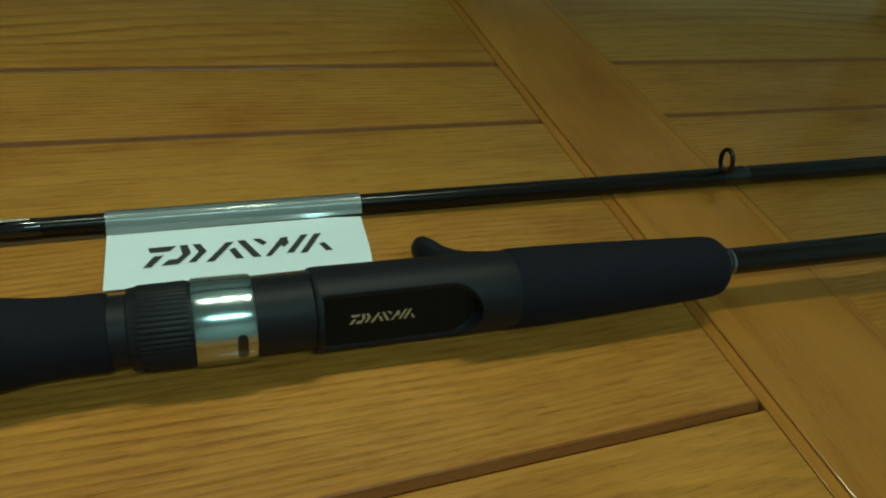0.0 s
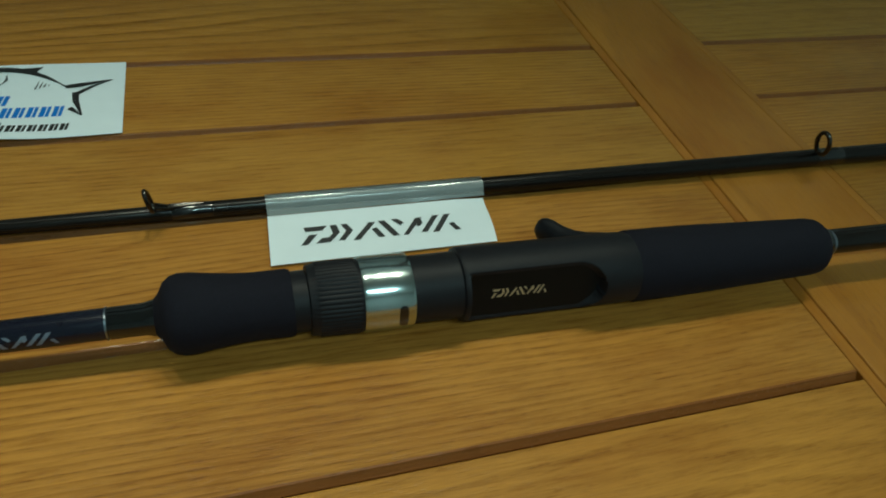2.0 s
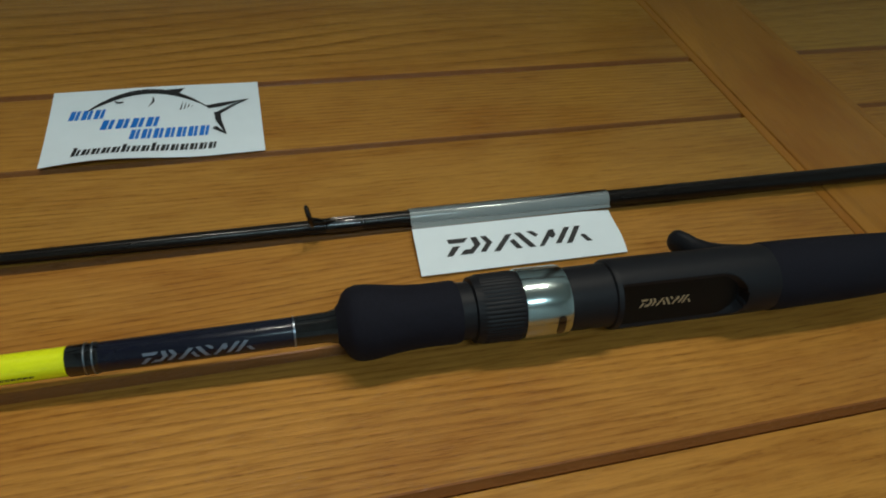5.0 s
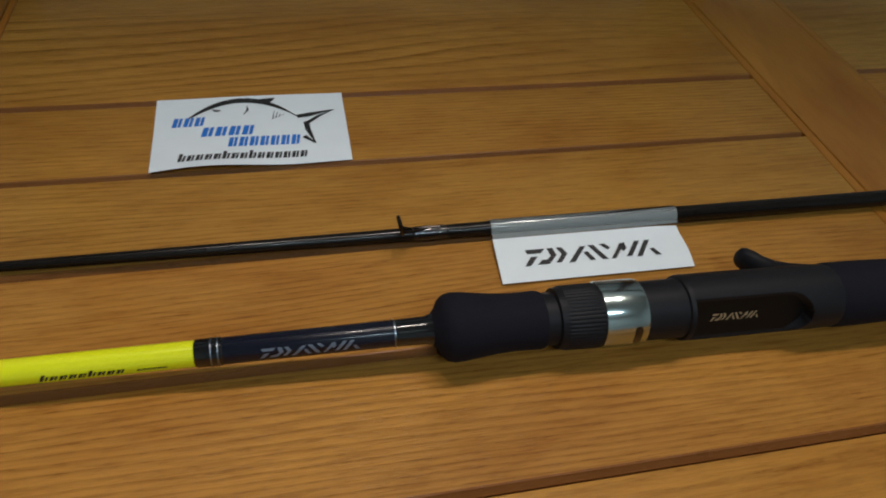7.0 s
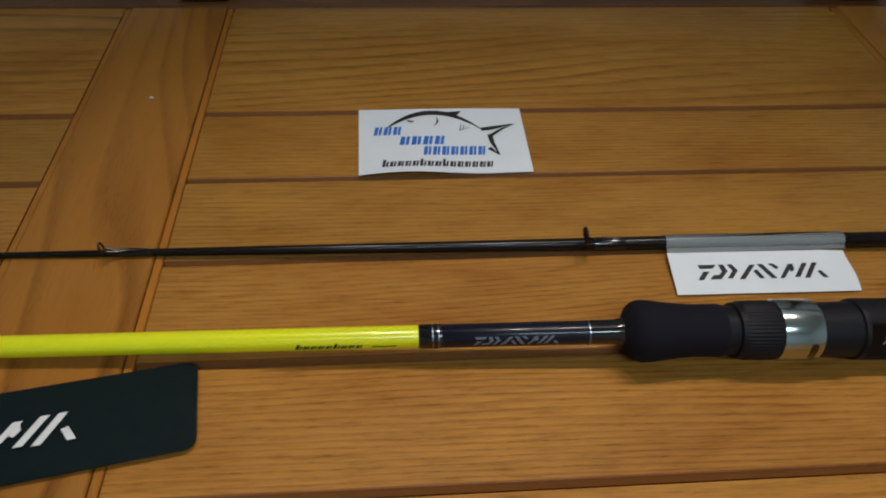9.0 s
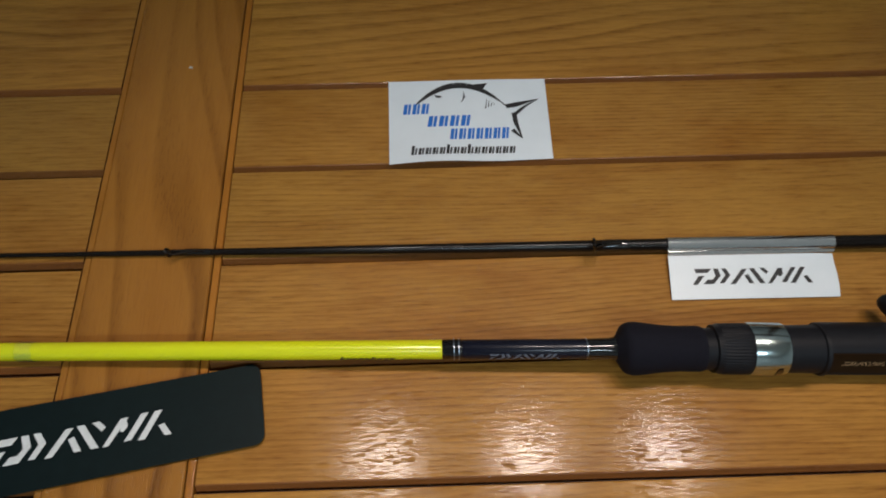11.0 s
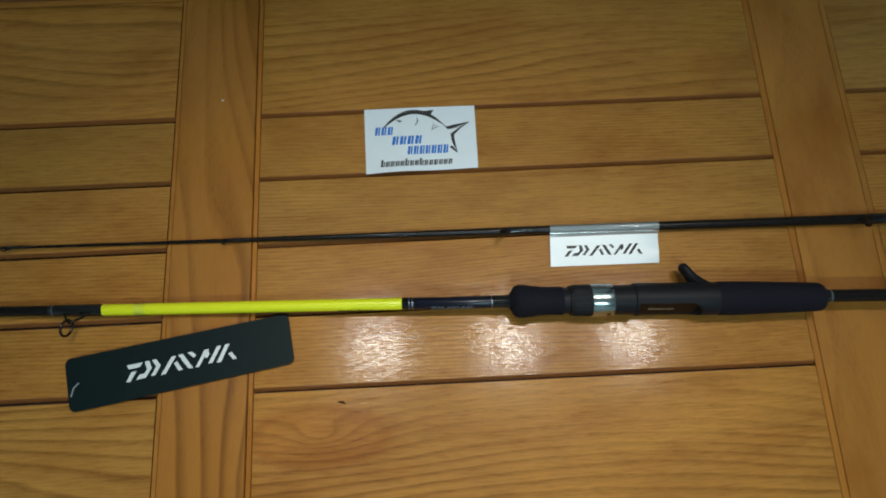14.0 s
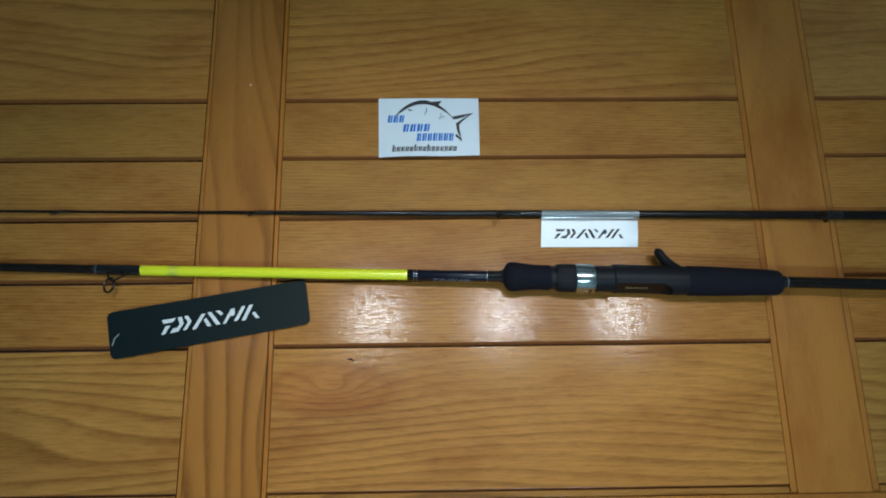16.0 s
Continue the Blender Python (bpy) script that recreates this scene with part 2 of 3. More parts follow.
def board(length, width, thick, near=(0.0016, 0.0016), far=0.0007, ends=0.0008):
    """A board along x, its middle at the origin, top at z 0. near: width and drop of the chamfer along its -y edge; far: rounding of the
    other edge. The chamfer's faces take the second material."""
    h = width / 2
    w, d = near
    prof = [(-h, -thick), (-h, -d - 0.0004), (-h + 0.25 * w, -d * 0.92), (-h + 0.7 * w, -d * 0.42), (-h + 0.93 * w, -d * 0.08), (-h + 1.25 * w, 0.0),
            (h - far, 0.0), (h - 0.3 * far, -0.3 * far), (h, -far), (h, -thick)]
    bm = bmesh.new()
    rings = []
    for x, drop in ((-length / 2, ends), (-length / 2 + ends, 0), (length / 2 - ends, 0), (length / 2, ends)):
        rings.append([bm.verts.new((x, y, z - (drop if z > -thick else 0))) for y, z in prof])
    for a, b in zip(rings, rings[1:]):
        for k in range(len(prof)):
            j = (k + 1) % len(prof)
            f = bm.faces.new((a[k], a[j], b[j], b[k]))
            f.material_index = 1 if k < 5 or k > 6 else 0
    bm.faces.new(rings[0][::-1]).material_index = 1
    bm.faces.new(rings[-1]).material_index = 1
    bmesh.ops.recalc_face_normals(bm, faces=bm.faces)
    return bm


def lathe(stations, axis, segments=40, shape=None, bm=None):
    """A closed turned body: stations of (x, radius) along the line axis(x) -> (y, z). shape(x, angle, r) may change the radius."""
    bm = bm or bmesh.new()
    rings = []
    for x, r in stations:
        y, z = axis(x)
        ring = []
        for k in range(segments):
            a = 2 * math.pi * k / segments
            q = shape(x, a, r) if shape else r
            ring.append(bm.verts.new((x, y + q * math.cos(a), z + q * math.sin(a))))
        rings.append(ring)
    for a, b in zip(rings, rings[1:]):
        for k in range(segments):
            j = (k + 1) % segments
            bm.faces.new((a[k], a[j], b[j], b[k]))
    bm.faces.new(rings[0][::-1])
    bm.faces.new(rings[-1])
    bmesh.ops.recalc_face_normals(bm, faces=bm.faces)
    return bm


def swept(points, radii, segments=10, flat=1.0, bm=None):
    """A round bar through points with a radius at each; flat squeezes it across z."""
    bm = bm or bmesh.new()
    pts = [Vector(p) for p in points]
    rings = []
    for n, p in enumerate(pts):
        d = (pts[min(n + 1, len(pts) - 1)] - pts[max(n - 1, 0)]).normalized()
        u = d.cross(Vector((0, 0, 1)))
        u = u.normalized() if u.length > 1e-4 else Vector((1, 0, 0))
        w = u.cross(d).normalized()
        rings.append([bm.verts.new(p + radii[n] * (math.cos(2 * math.pi * k / segments) * u + flat * math.sin(2 * math.pi * k / segments) * w)) for k in range(segments)])
    for a, b in zip(rings, rings[1:]):
        for k in range(segments):
            j = (k + 1) % segments
            bm.faces.new((a[k], a[j], b[j], b[k]))
    bm.faces.new(rings[0][::-1])
    bm.faces.new(rings[-1])
    bmesh.ops.recalc_face_normals(bm, faces=bm.faces)
    return bm


def hoop(centre, normal, radius, wire, bm=None, segments=24, tall=1.0):
    """A wire ring round centre, across normal; tall stretches it along its upper direction."""
    bm = bm or bmesh.new()
    n = Vector(normal).normalized()
    u = n.cross(Vector((0, 0, 1))).normalized()
    w = u.cross(n).normalized()
    rings = []
    for k in range(segments):
        a = 2 * math.pi * k / segments
        out = math.cos(a) * u + tall * math.sin(a) * w
        c = Vector(centre) + radius * out
        o = out.normalized()
        rings.append([bm.verts.new(c + wire * (math.cos(b) * o + math.sin(b) * n)) for b in (2 * math.pi * i / 8 for i in range(8))])
    for k in range(segments):
        a, b = rings[k], rings[(k + 1) % segments]
        for i in range(8):
            bm.faces.new((a[i], a[(i + 1) % 8], b[(i + 1) % 8], b[i]))
    bmesh.ops.recalc_face_normals(bm, faces=bm.faces)
    return bm


def printed(name, polys, place, material, parent, label="", strips=1):
    """Flat printed shapes, each a part of its own: polygons in (u, v), laid by place(u, v). strips: cuts a four-sided one to follow a curve."""
    for poly in polys:
        bm = bmesh.new()
        if strips > 1:
            a, b, c, d = poly
            cut = [[(p[0] + (q[0] - p[0]) * k / strips, p[1] + (q[1] - p[1]) * k / strips) for p, q in ((a, d), (b, c))] for k in range(strips + 1)]
            rows = [[bm.verts.new(place(*p)) for p in row] for row in cut]
            for r, s in zip(rows, rows[1:]):
                bm.faces.new((r[0], r[1], s[1], s[0]))
        else:
            bm.faces.new([bm.verts.new(place(u, v)) for u, v in poly])
        part(name, bm, material, parent, label)


def joined(polys, place):
    """One printed stroke built of several faces."""
    bm = bmesh.new()
    for poly in polys:
        bm.faces.new([bm.verts.new(place(u, v)) for u, v in poly])
    return bm


def slant(u, w, v0, v1, lean):
    return [(u, v0), (u + w, v0), (u + w + lean, v1), (u + lean, v1)]


def emblem():
    """A maker's mark reduced to a row of plain leaning bars, 1 wide and 0.16 high."""
    h = 0.16
    shapes = [[(0.0, 1.0), (0.14, 1.0), (0.118, 0.74), (0.022, 0.74)], [(0.022, 0.0), (0.062, 0.0), (0.098, 0.55), (0.050, 0.55)],
              [(0.108, 0.03), (0.192, 0.03), (0.172, 0.31), (0.132, 0.31)], [(0.155, 1.0), (0.195, 1.0), (0.232, 0.54), (0.190, 0.52)], [(0.190, 0.52), (0.232, 0.54), (0.192, 0.03), (0.172, 0.31)],
              [(0.220, 1.0), (0.258, 1.0), (0.309, 0.58), (0.268, 0.58)], [(0.268, 0.58), (0.309, 0.58), (0.276, 0.06), (0.238, 0.07)], slant(0.328, 0.042, 0.0, 0.95, 0.064),
              [(0.482, 0.03), (0.520, 0.03), (0.452, 0.62), (0.424, 0.54)], [(0.570, 0.02), (0.612, 0.02), (0.490, 0.98), (0.448, 0.98)], [(0.600, 0.60), (0.616, 0.74), (0.570, 1.0), (0.530, 1.0)],
              [(0.632, 0.0), (0.664, 0.0), (0.726, 0.95), (0.684, 0.95)], [(0.700, 0.48), (0.722, 0.42), (0.738, 0.62), (0.712, 0.98)],
              slant(0.742, 0.040, 0.06, 1.0, 0.050), slant(0.818, 0.040, 0.0, 1.0, 0.048), [(0.962, 0.0), (1.0, 0.0), (0.938, 0.48), (0.910, 0.42)]]
    return [[(u + 0.045 * v, v * h) for u, v in p] for p in shapes]


def thing(name, label, category, group=""):
    return tagged(new(name), label, category, group)


# ---- the room ----
X0, X1, Y0, Y1 = -1.9, 2.3, -3.0, 0.62
part("floor", box(X0, X1, Y0, Y1, FLOOR - 0.1, FLOOR), TILE)["kind"] = "structure"
part("ceiling", box(X0, X1, Y0, Y1, CEILING, CEILING + 0.1), CEIL)["kind"] = "structure"
for name, b in (("wall_north", (X0, X1, Y1, Y1 + 0.1)), ("wall_south", (X0, X1, Y0 - 0.1, Y0)), ("wall_west", (X0 - 0.1, X0, Y0 - 0.1, Y1 + 0.1)), ("wall_east", (X1, X1 + 0.1, Y0 - 0.1, Y1 + 0.1))):
    part(name, box(*b, FLOOR - 0.1, CEILING + 0.1), WALL)["kind"] = "structure"


def ceiling_lamp(x, y):
    lamp = thing("ceiling_spot", "round white ceiling spot with a glowing opal disc", "lamp", "ceiling spots")
    lamp.location = (x, y, CEILING)
    part("housing", lathe([(0.0, 0.11), (0.03, 0.11), (0.04, 0.1)], lambda s: (0.0, 0.0), 32), CEIL, lamp).matrix_local = pose(0, 0, 0, 0, 90, 0)
    part("diffuser", lathe([(0.0, 0.09), (0.006, 0.088)], lambda s: (0.0, 0.0), 32), OPAL, lamp).matrix_local = pose(0, 0, -0.04, 0, 90, 0)


for lx, ly, watts, aim in LAMPS:
    ceiling_lamp(lx, ly)
# unseen batten and tube that give the added fill light a body
tube = thing("fill_tube_lamp", "unseen white batten with one cool tube, added as fill light", "lamp")
part("batten", box(FILL_TUBE[0] - 0.62, FILL_TUBE[0] + 0.62, FILL_TUBE[1] - 0.03, FILL_TUBE[1] + 0.03, CEILING - 0.03, CEILING, 0.004), CEIL, tube)
part("glass_tube", lathe([(FILL_TUBE[0] - 0.6, 0.012), (FILL_TUBE[0] + 0.6, 0.012)], lambda s: (FILL_TUBE[1], CEILING - 0.05), 16), OPAL, tube)

# ---- the bench ----
T = 0.022
PANELS = [(-0.505, -0.0730), (0.0006, 0.4335), (0.508, 0.942)]
STILES = [(-0.577, -0.505), (-0.0724, -0.0042), (0.4335, 0.508), (0.942, 1.014)]
JOINTS = [-0.1215, 0.0, 0.0583, 0.1157, 0.1740, 0.2328, 0.3525]
FRONT, BACK = -0.195, 0.405
bench = thing("wooden_bench", "long varnished ash bench seat of grooved planks framed by crossbars", "bench")
BEAD = 0.0055


def piece(name, bm, material, m, edge=None):
    p = part(name, bm, material, bench)
    p.data.materials.append(edge or material)
    p.matrix_local = m
    return p


MID, RUN = (JOINTS[0] + JOINTS[-1]) / 2, JOINTS[-1] - JOINTS[0] + 2 * BEAD
for a, b in PANELS:
    for n, (y0, y1) in enumerate(zip(JOINTS, JOINTS[1:])):
        y0, y1 = y0 - (0.0016 if n else 0.0), y1 - (0.0016 if n < 5 else 0.0)
        chamfer = (0.0021, 0.0026) if n else (0.0010, 0.0010)
        timber = WOOD if 0 < n < 5 else WOOD_KNOT if n == 0 and -0.1 < a < 0.1 else WOOD_WIDE
        piece("plank", board(b - a - 0.0003, y1 - y0 - (0.0024 if a < -0.1 else 0.0015), T, chamfer, 0.0006, 0.0001), timber, pose((a + b) / 2, (y0 + y1) / 2, random.uniform(-0.0002, 0.0002), random.uniform(-0.15, 0.15)), WOOD_EDGE)
    for y in (JOINTS[0] - BEAD / 2, JOINTS[-1] + BEAD / 2):
        piece("bead", board(b - a - 0.0008, BEAD - 0.0001, T, (0.0008, 0.0008), 0.0008, 0.001), WOOD_STILE, pose((a + b) / 2, y, 0.0004))
for a, b in STILES:
    dark_seam = -0.1 < a < 0
    thin = 0.0036 if dark_seam else BEAD
    for x0, x1 in ((a, a + thin), (b - thin, b)):
        x0, x1 = (x0 + 0.0042, x1 + 0.0045) if dark_seam and x1 == b else (x0, x1)
        piece("bead", board(RUN, x1 - x0 - 0.0001, T, (0.0005, 0.0005), 0.0005, 0.002), WOOD_PLAIN, pose((x0 + x1) / 2, MID, 0.0004, 0, 0, 90))
    a, b = a + thin, b - (0.0 if dark_seam else thin)
    piece("crossbar", board(RUN, b - a - 0.0002, T, (0.0008, 0.0008), 0.0008), WOOD_STILE if a < 0 else WOOD_PLAIN, pose((a + b) / 2, MID, 0.0008, 0, 0, 90))
for y0, y1 in ((FRONT, JOINTS[0] - BEAD - 0.0004), (JOINTS[-1] + BEAD + 0.0004, BACK)):
    piece("long_rail", board(STILES[-1][1] - STILES[0][0], y1 - y0, T + 0.01, (0.001, 0.001), 0.001), WOOD_RAIL if y1 > 0 else WOOD_PLAIN, pose((STILES[-1][1] + STILES[0][0]) / 2, (y0 + y1) / 2, 0.0008))
part("groove_bed", box(STILES[0][0], STILES[-1][1], FRONT + 0.02, BACK - 0.02, -T - 0.012, -0.0060), GROOVE, bench, "dark reddish bed under the grooves")
for x in (-0.53, 0.967):
    for y in (FRONT + 0.04, BACK - 0.03):
        part("leg", box(x - 0.03, x + 0.03, y - 0.03, y + 0.03, FLOOR, -T - 0.009, 0.003), WOOD_DARK, bench)
for x in (-0.505, -0.0215, 0.4605, 0.942):
    part("back_post", box(x - 0.018, x + 0.018, 0.364, 0.403, 0.0012, 0.50, 0.003), WOOD_DARK, bench, "dark stained upright of the backrest")
# rails added out of view: dark bands with a wall gap for the varnish to reflect
for z0, z1 in ((0.055, 0.10), (0.40, 0.50)):
    part("back_rail", box(STILES[0][0], STILES[-1][1], 0.4055, 0.425, z0, z1, 0.002), WOOD_DARK, bench, "unseen dark back rail added to shape reflections")

# ---- the printed paper ----
PC = [(0.0889, 0.2338), (0.1838, 0.2335), (0.1836, 0.1755), (0.0898, 0.1729)]


def on_paper(u, v, lift=0.0):
    """u to the right and v up, both 0 to 1."""
    top = [PC[0][k] + (PC[1][k] - PC[0][k]) * u for k in (0, 1)]
    low = [PC[3][k] + (PC[2][k] - PC[3][k]) * u for k in (0, 1)]
    curl = 0.0034 * (1 - v) ** 3 * (0.5 + 0.5 * math.cos(math.pi * min(1, max(0, abs(u - 0.25) / 0.5)))) + 0.0005 * v * math.sin(3 * u) ** 2
    return (low[0] + (top[0] - low[0]) * v, low[1] + (top[1] - low[1]) * v, 0.0006 + curl + lift)


def sheet(place, nu, nv, thick):
    bm = bmesh.new()
    up = [[bm.verts.new(place(i / nu, j / nv, thick)) for i in range(nu + 1)] for j in range(nv + 1)]
    dn = [[bm.verts.new(place(i / nu, j / nv, 0.0)) for i in range(nu + 1)] for j in range(nv + 1)]
    for j in range(nv):
        for i in range(nu):
            bm.faces.new((up[j][i], up[j][i + 1], up[j + 1][i + 1], up[j + 1][i]))
            bm.faces.new((dn[j][i], dn[j + 1][i], dn[j + 1][i + 1], dn[j][i + 1]))
    for j in range(nv):
        bm.faces.new((up[j][0], up[j + 1][0], dn[j + 1][0], dn[j][0]))
        bm.faces.new((up[j][nu], dn[j][nu], dn[j + 1][nu], up[j + 1][nu]))
    for i in range(nu):
        bm.faces.new((up[0][i], dn[0][i], dn[0][i + 1], up[0][i + 1]))
        bm.faces.new((up[nv][i], up[nv][i + 1], dn[nv][i + 1], dn[nv][i]))
    bmesh.ops.recalc_face_normals(bm, faces=bm.faces)
    return bm


paper = thing("paper_sticker", "white paper sticker with blue bars and a black curve", "sticker")
part("paper_sheet", sheet(on_paper, 16, 10, 0.0002), PAPER, paper, smooth=True)
ink = lambda u, v: on_paper(u, v, 0.0004)


def stroke(pts, widths):
    """A tapered printed stroke as a strip of quads."""
    out = []
    for (p, w), (q, x) in zip(zip(pts, widths), zip(pts[1:], widths[1:])):
        d = Vector((q[0] - p[0], (q[1] - p[1]) * 0.63))
        n = Vector((-d.y, d.x)).normalized()
        out.append([(p[0] - n.x * w, p[1] - n.y * w / 0.63), (q[0] - n.x * x, q[1] - n.y * x / 0.63), (q[0] + n.x * x, q[1] + n.y * x / 0.63), (p[0] + n.x * w, p[1] + n.y * w / 0.63)])
    return out


arc = [(0.17 + 0.575 * k / 14, 0.70 + 0.975 * (k / 14) - 1.03 * (k / 14) ** 2) for k in range(15)]
part("printed_curve", joined(stroke(arc, [0.004 + 0.018 * math.sin(math.pi * min(1, k / 13)) ** 0.8 for k in range(15)]), ink), BLACK_INK, paper, "black printed curve")
marks = [stroke([(0.738, 0.65), (0.80, 0.67), (0.946, 0.735)], [0.015, 0.018, 0.001]), stroke([(0.946, 0.735), (0.86, 0.65), (0.79, 0.55)], [0.001, 0.008, 0.013]),
         stroke([(0.785, 0.57), (0.79, 0.45), (0.823, 0.255)], [0.016, 0.014, 0.002]), stroke([(0.823, 0.255), (0.767, 0.36)], [0.003, 0.014]),
         [[(0.46, 0.925), (0.63, 0.95), (0.585, 0.84)]], stroke([(0.475, 0.85), (0.478, 0.78), (0.455, 0.71)], [0.001, 0.006, 0.001]),
         stroke([(0.29, 0.815), (0.312, 0.79), (0.335, 0.795)], [0.002, 0.010, 0.004])]
marks += [stroke([(0.620 + 0.016 * k, 0.75 - 0.02 * k), (0.608 + 0.018 * k, 0.63 + 0.015 * k)], [0.001, 0.0035]) for k in range(4)]
for mark in marks:
    part("printed_stroke", joined(mark, lambda u, v: on_paper(u, v, 0.00045)), BLACK_INK, paper, "short black printed stroke")


def word(u0, u1, v, h, n, rise=0.0, tall=()):
    """A word of n letters as pairs of plain upright bars; those numbered in tall stand higher; rise lifts its far end."""
    w = (u1 - u0) / n
    out = []
    for k in range(n):
        for e, x in enumerate(((0.05, 0.40), (0.55, 0.27))):
            top = h * (1.4 if k in tall and not e else 1.0)
            base = v + rise * k / n
            out.append(slant(u0 + w * (k + x[0]), w * x[1], base, base + top, 0.20 * w))
    return out


printed("blue_bar", word(0.085, 0.255, 0.585, 0.125, 3) + word(0.235, 0.510, 0.425, 0.130, 4) + word(0.372, 0.745, 0.262, 0.130, 7), ink, BLUE_INK, paper, "blue printed bar")
printed("black_bar", word(0.130, 0.775, 0.085, 0.080, 15, 0.0, (0, 5, 8)), ink, BLACK_INK, paper, "small black printed bar")


# ---- the rods ----
def axis_one(x):
    rise = 0.006 if x > 0.205 else 0.031
    return 0.0560 - 0.0350 * (x - 0.2) + (0.0005 if x > 0.4405 else 0.0), max(0.0158 + rise * (x - 0.205), 0.0056) + (0.0008 if x > 0.4405 else 0.0)


rod = thing("fishing_rod", "black casting rod with yellow sleeve, foam grips and chrome ring", "fishing rod")


def seg(name, stations, material, label="", parent=None, segments=40, shape=None):
    return part(name, lathe(stations, axis_one, segments, shape), material, parent or rod, label, smooth=True)


seg("tip_blank", [(-0.62, 0.0030), (-0.157, 0.0041)], BLANK, "dark graphite blank")
seg("thread_wrap", [(-0.158, 0.0041), (-0.156, 0.0047), (-0.120, 0.0049), (-0.1165, 0.0044)], LACQUER, "glossy black thread wrap")
seg("trim_ring", [(-0.1555, 0.0046), (-0.1552, 0.0049), (-0.1545, 0.0049), (-0.1542, 0.0046)], SILVER)
seg("yellow_sleeve", [(-0.1168, 0.0040), (-0.1165, 0.0045), (0.1160, 0.0047), (0.1165, 0.0043)], YELLOW, "bright fluorescent yellow lacquered sleeve")
seg("thread_wrap", [(0.1163, 0.0045), (0.117, 0.0050), (0.1255, 0.0050), (0.126, 0.0046)], LACQUER, "glossy black thread wrap")
for x in (0.1216, 0.1240, 0.1850):
    seg("trim_ring", [(x, 0.0047), (x + 0.0001, 0.00512), (x + 0.0006, 0.00512), (x + 0.0007, 0.0047)], SILVER, "thin silver trim ring")
seg("navy_section", [(0.1258, 0.0046), (0.1262, 0.0048), (0.1850, 0.0049), (0.1852, 0.0046)], BLANK_NAVY, "dark navy section")
seg("thread_wrap", [(0.1852, 0.0047), (0.1866, 0.0050), (0.1962, 0.0051), (0.1980, 0.0056), (0.203, 0.0066)], LACQUER, "glossy black thread wrap")
fore = [(0.1985, 0.0052), (0.2005, 0.0075), (0.2020, 0.0105), (0.2040, 0.0121), (0.2065, 0.0128), (0.2100, 0.0127), (0.2160, 0.0119), (0.2220, 0.0112), (0.2290, 0.0108), (0.2350, 0.0109), (0.2385, 0.0110), (0.2400, 0.0106), (0.2402, 0.0085)]
seg("fore_grip", fore, EVA, "waisted black foam fore grip", segments=48)
seg("thread_collar", [(0.239, 0.0100), (0.2465, 0.0100)], SEAT_BLACK)
ribs = lambda x, a, r: r - (0.0004 if int(a / (2 * math.pi) * 144 + 0.5) % 3 == 0 and 0.2475 < x < 0.2605 else 0.0)
seg("locking_nut", [(0.2445, 0.0096), (0.2450, 0.0114), (0.2474, 0.0118), (0.2478, 0.0121), (0.2602, 0.0123), (0.2606, 0.0121), (0.2616, 0.0120), (0.2618, 0.0105)], SEAT_BLACK, "ribbed black locking nut", segments=144, shape=ribs)
ring = seg("hood_ring", [(0.2612, 0.0112), (0.2614, 0.0124), (0.2624, 0.0127), (0.2766, 0.0127), (0.2776, 0.0124), (0.2778, 0.0110)], CHROME, "polished chrome ring with a slot", segments=64)
ry, rz = axis_one(0.275)
slot = bmesh.new()
rows = []
for k in range(13):
    w = 2 * k / 12 - 1
    b, u = radians(174 + 19 * w), 0.0014 * (1 - abs(w) ** 9 * 0.6)
    rows.append([slot.verts.new((0.2736 + e * u, ry + 0.01282 * math.cos(b), rz + 0.01282 * math.sin(b))) for e in (-1, 1)])
for p, q in zip(rows, rows[1:]):
    slot.faces.new((p[0], p[1], q[1], q[0]))
part("slot", slot, LACQUER, ring, "dark slot")

# the reel seat: round body with a flat recess on its front side
FACE = radians(165)


SUNK, HALF = 0.0082, 0.0086


def seat_shape(x, a, r):
    """The turned body with a sunk flat, square at one end and round at the other."""
    q, v = math.cos(a - FACE), r * math.sin(a - FACE)
    end = 0.3350
    half = HALF if x < end else HALF * math.sqrt(max(0.0, 1 - ((x - end) / 0.0088) ** 2))
    if 0.2962 < x < 0.3438 and q > 0.2:
        over = (abs(v) - half) / 0.0011
        if over < 1:
            flat = min(r, SUNK / q)
            k = max(0.0, over)
            r = flat + (r - flat) * k * k * (3 - 2 * k)
    return r - 0.0012 * math.exp(-((x - 0.3405) / 0.0022) ** 2 - ((a - FACE - 0.10) / 0.30) ** 2)


st = [(0.2768, 0.0100), (0.2770, 0.0113), (0.2940, 0.0115), (0.2944, 0.0124), (0.2952, 0.0127)]
st += [(0.2960 + 0.0007 * k, 0.0128) for k in range(71)]
st += [(0.3500, 0.0128), (0.3570, 0.0126), (0.3588, 0.0124), (0.3590, 0.0110)]
seat = seg("reel_seat", st, SEAT_BLACK, "black moulded trigger reel seat with a flat recess", segments=160, shape=seat_shape)
cy, cz = axis_one(0.345)
part("trigger", swept([(0.3500, cy + 0.0060, cz - 0.001), (0.3468, cy + 0.0115, cz - 0.002), (0.3438, cy + 0.0160, cz - 0.0025), (0.3410, cy + 0.0202, cz - 0.003), (0.3386, cy + 0.0240, cz - 0.003), (0.3371, cy + 0.0266, cz - 0.003), (0.3363, cy + 0.0282, cz - 0.003), (0.3359, cy + 0.0290, cz - 0.003)],
                      [0.0082, 0.0060, 0.0046, 0.0041, 0.0040, 0.0036, 0.0026, 0.0008], 20, 1.35), SEAT_BLACK, seat, "curved black trigger", smooth=True)


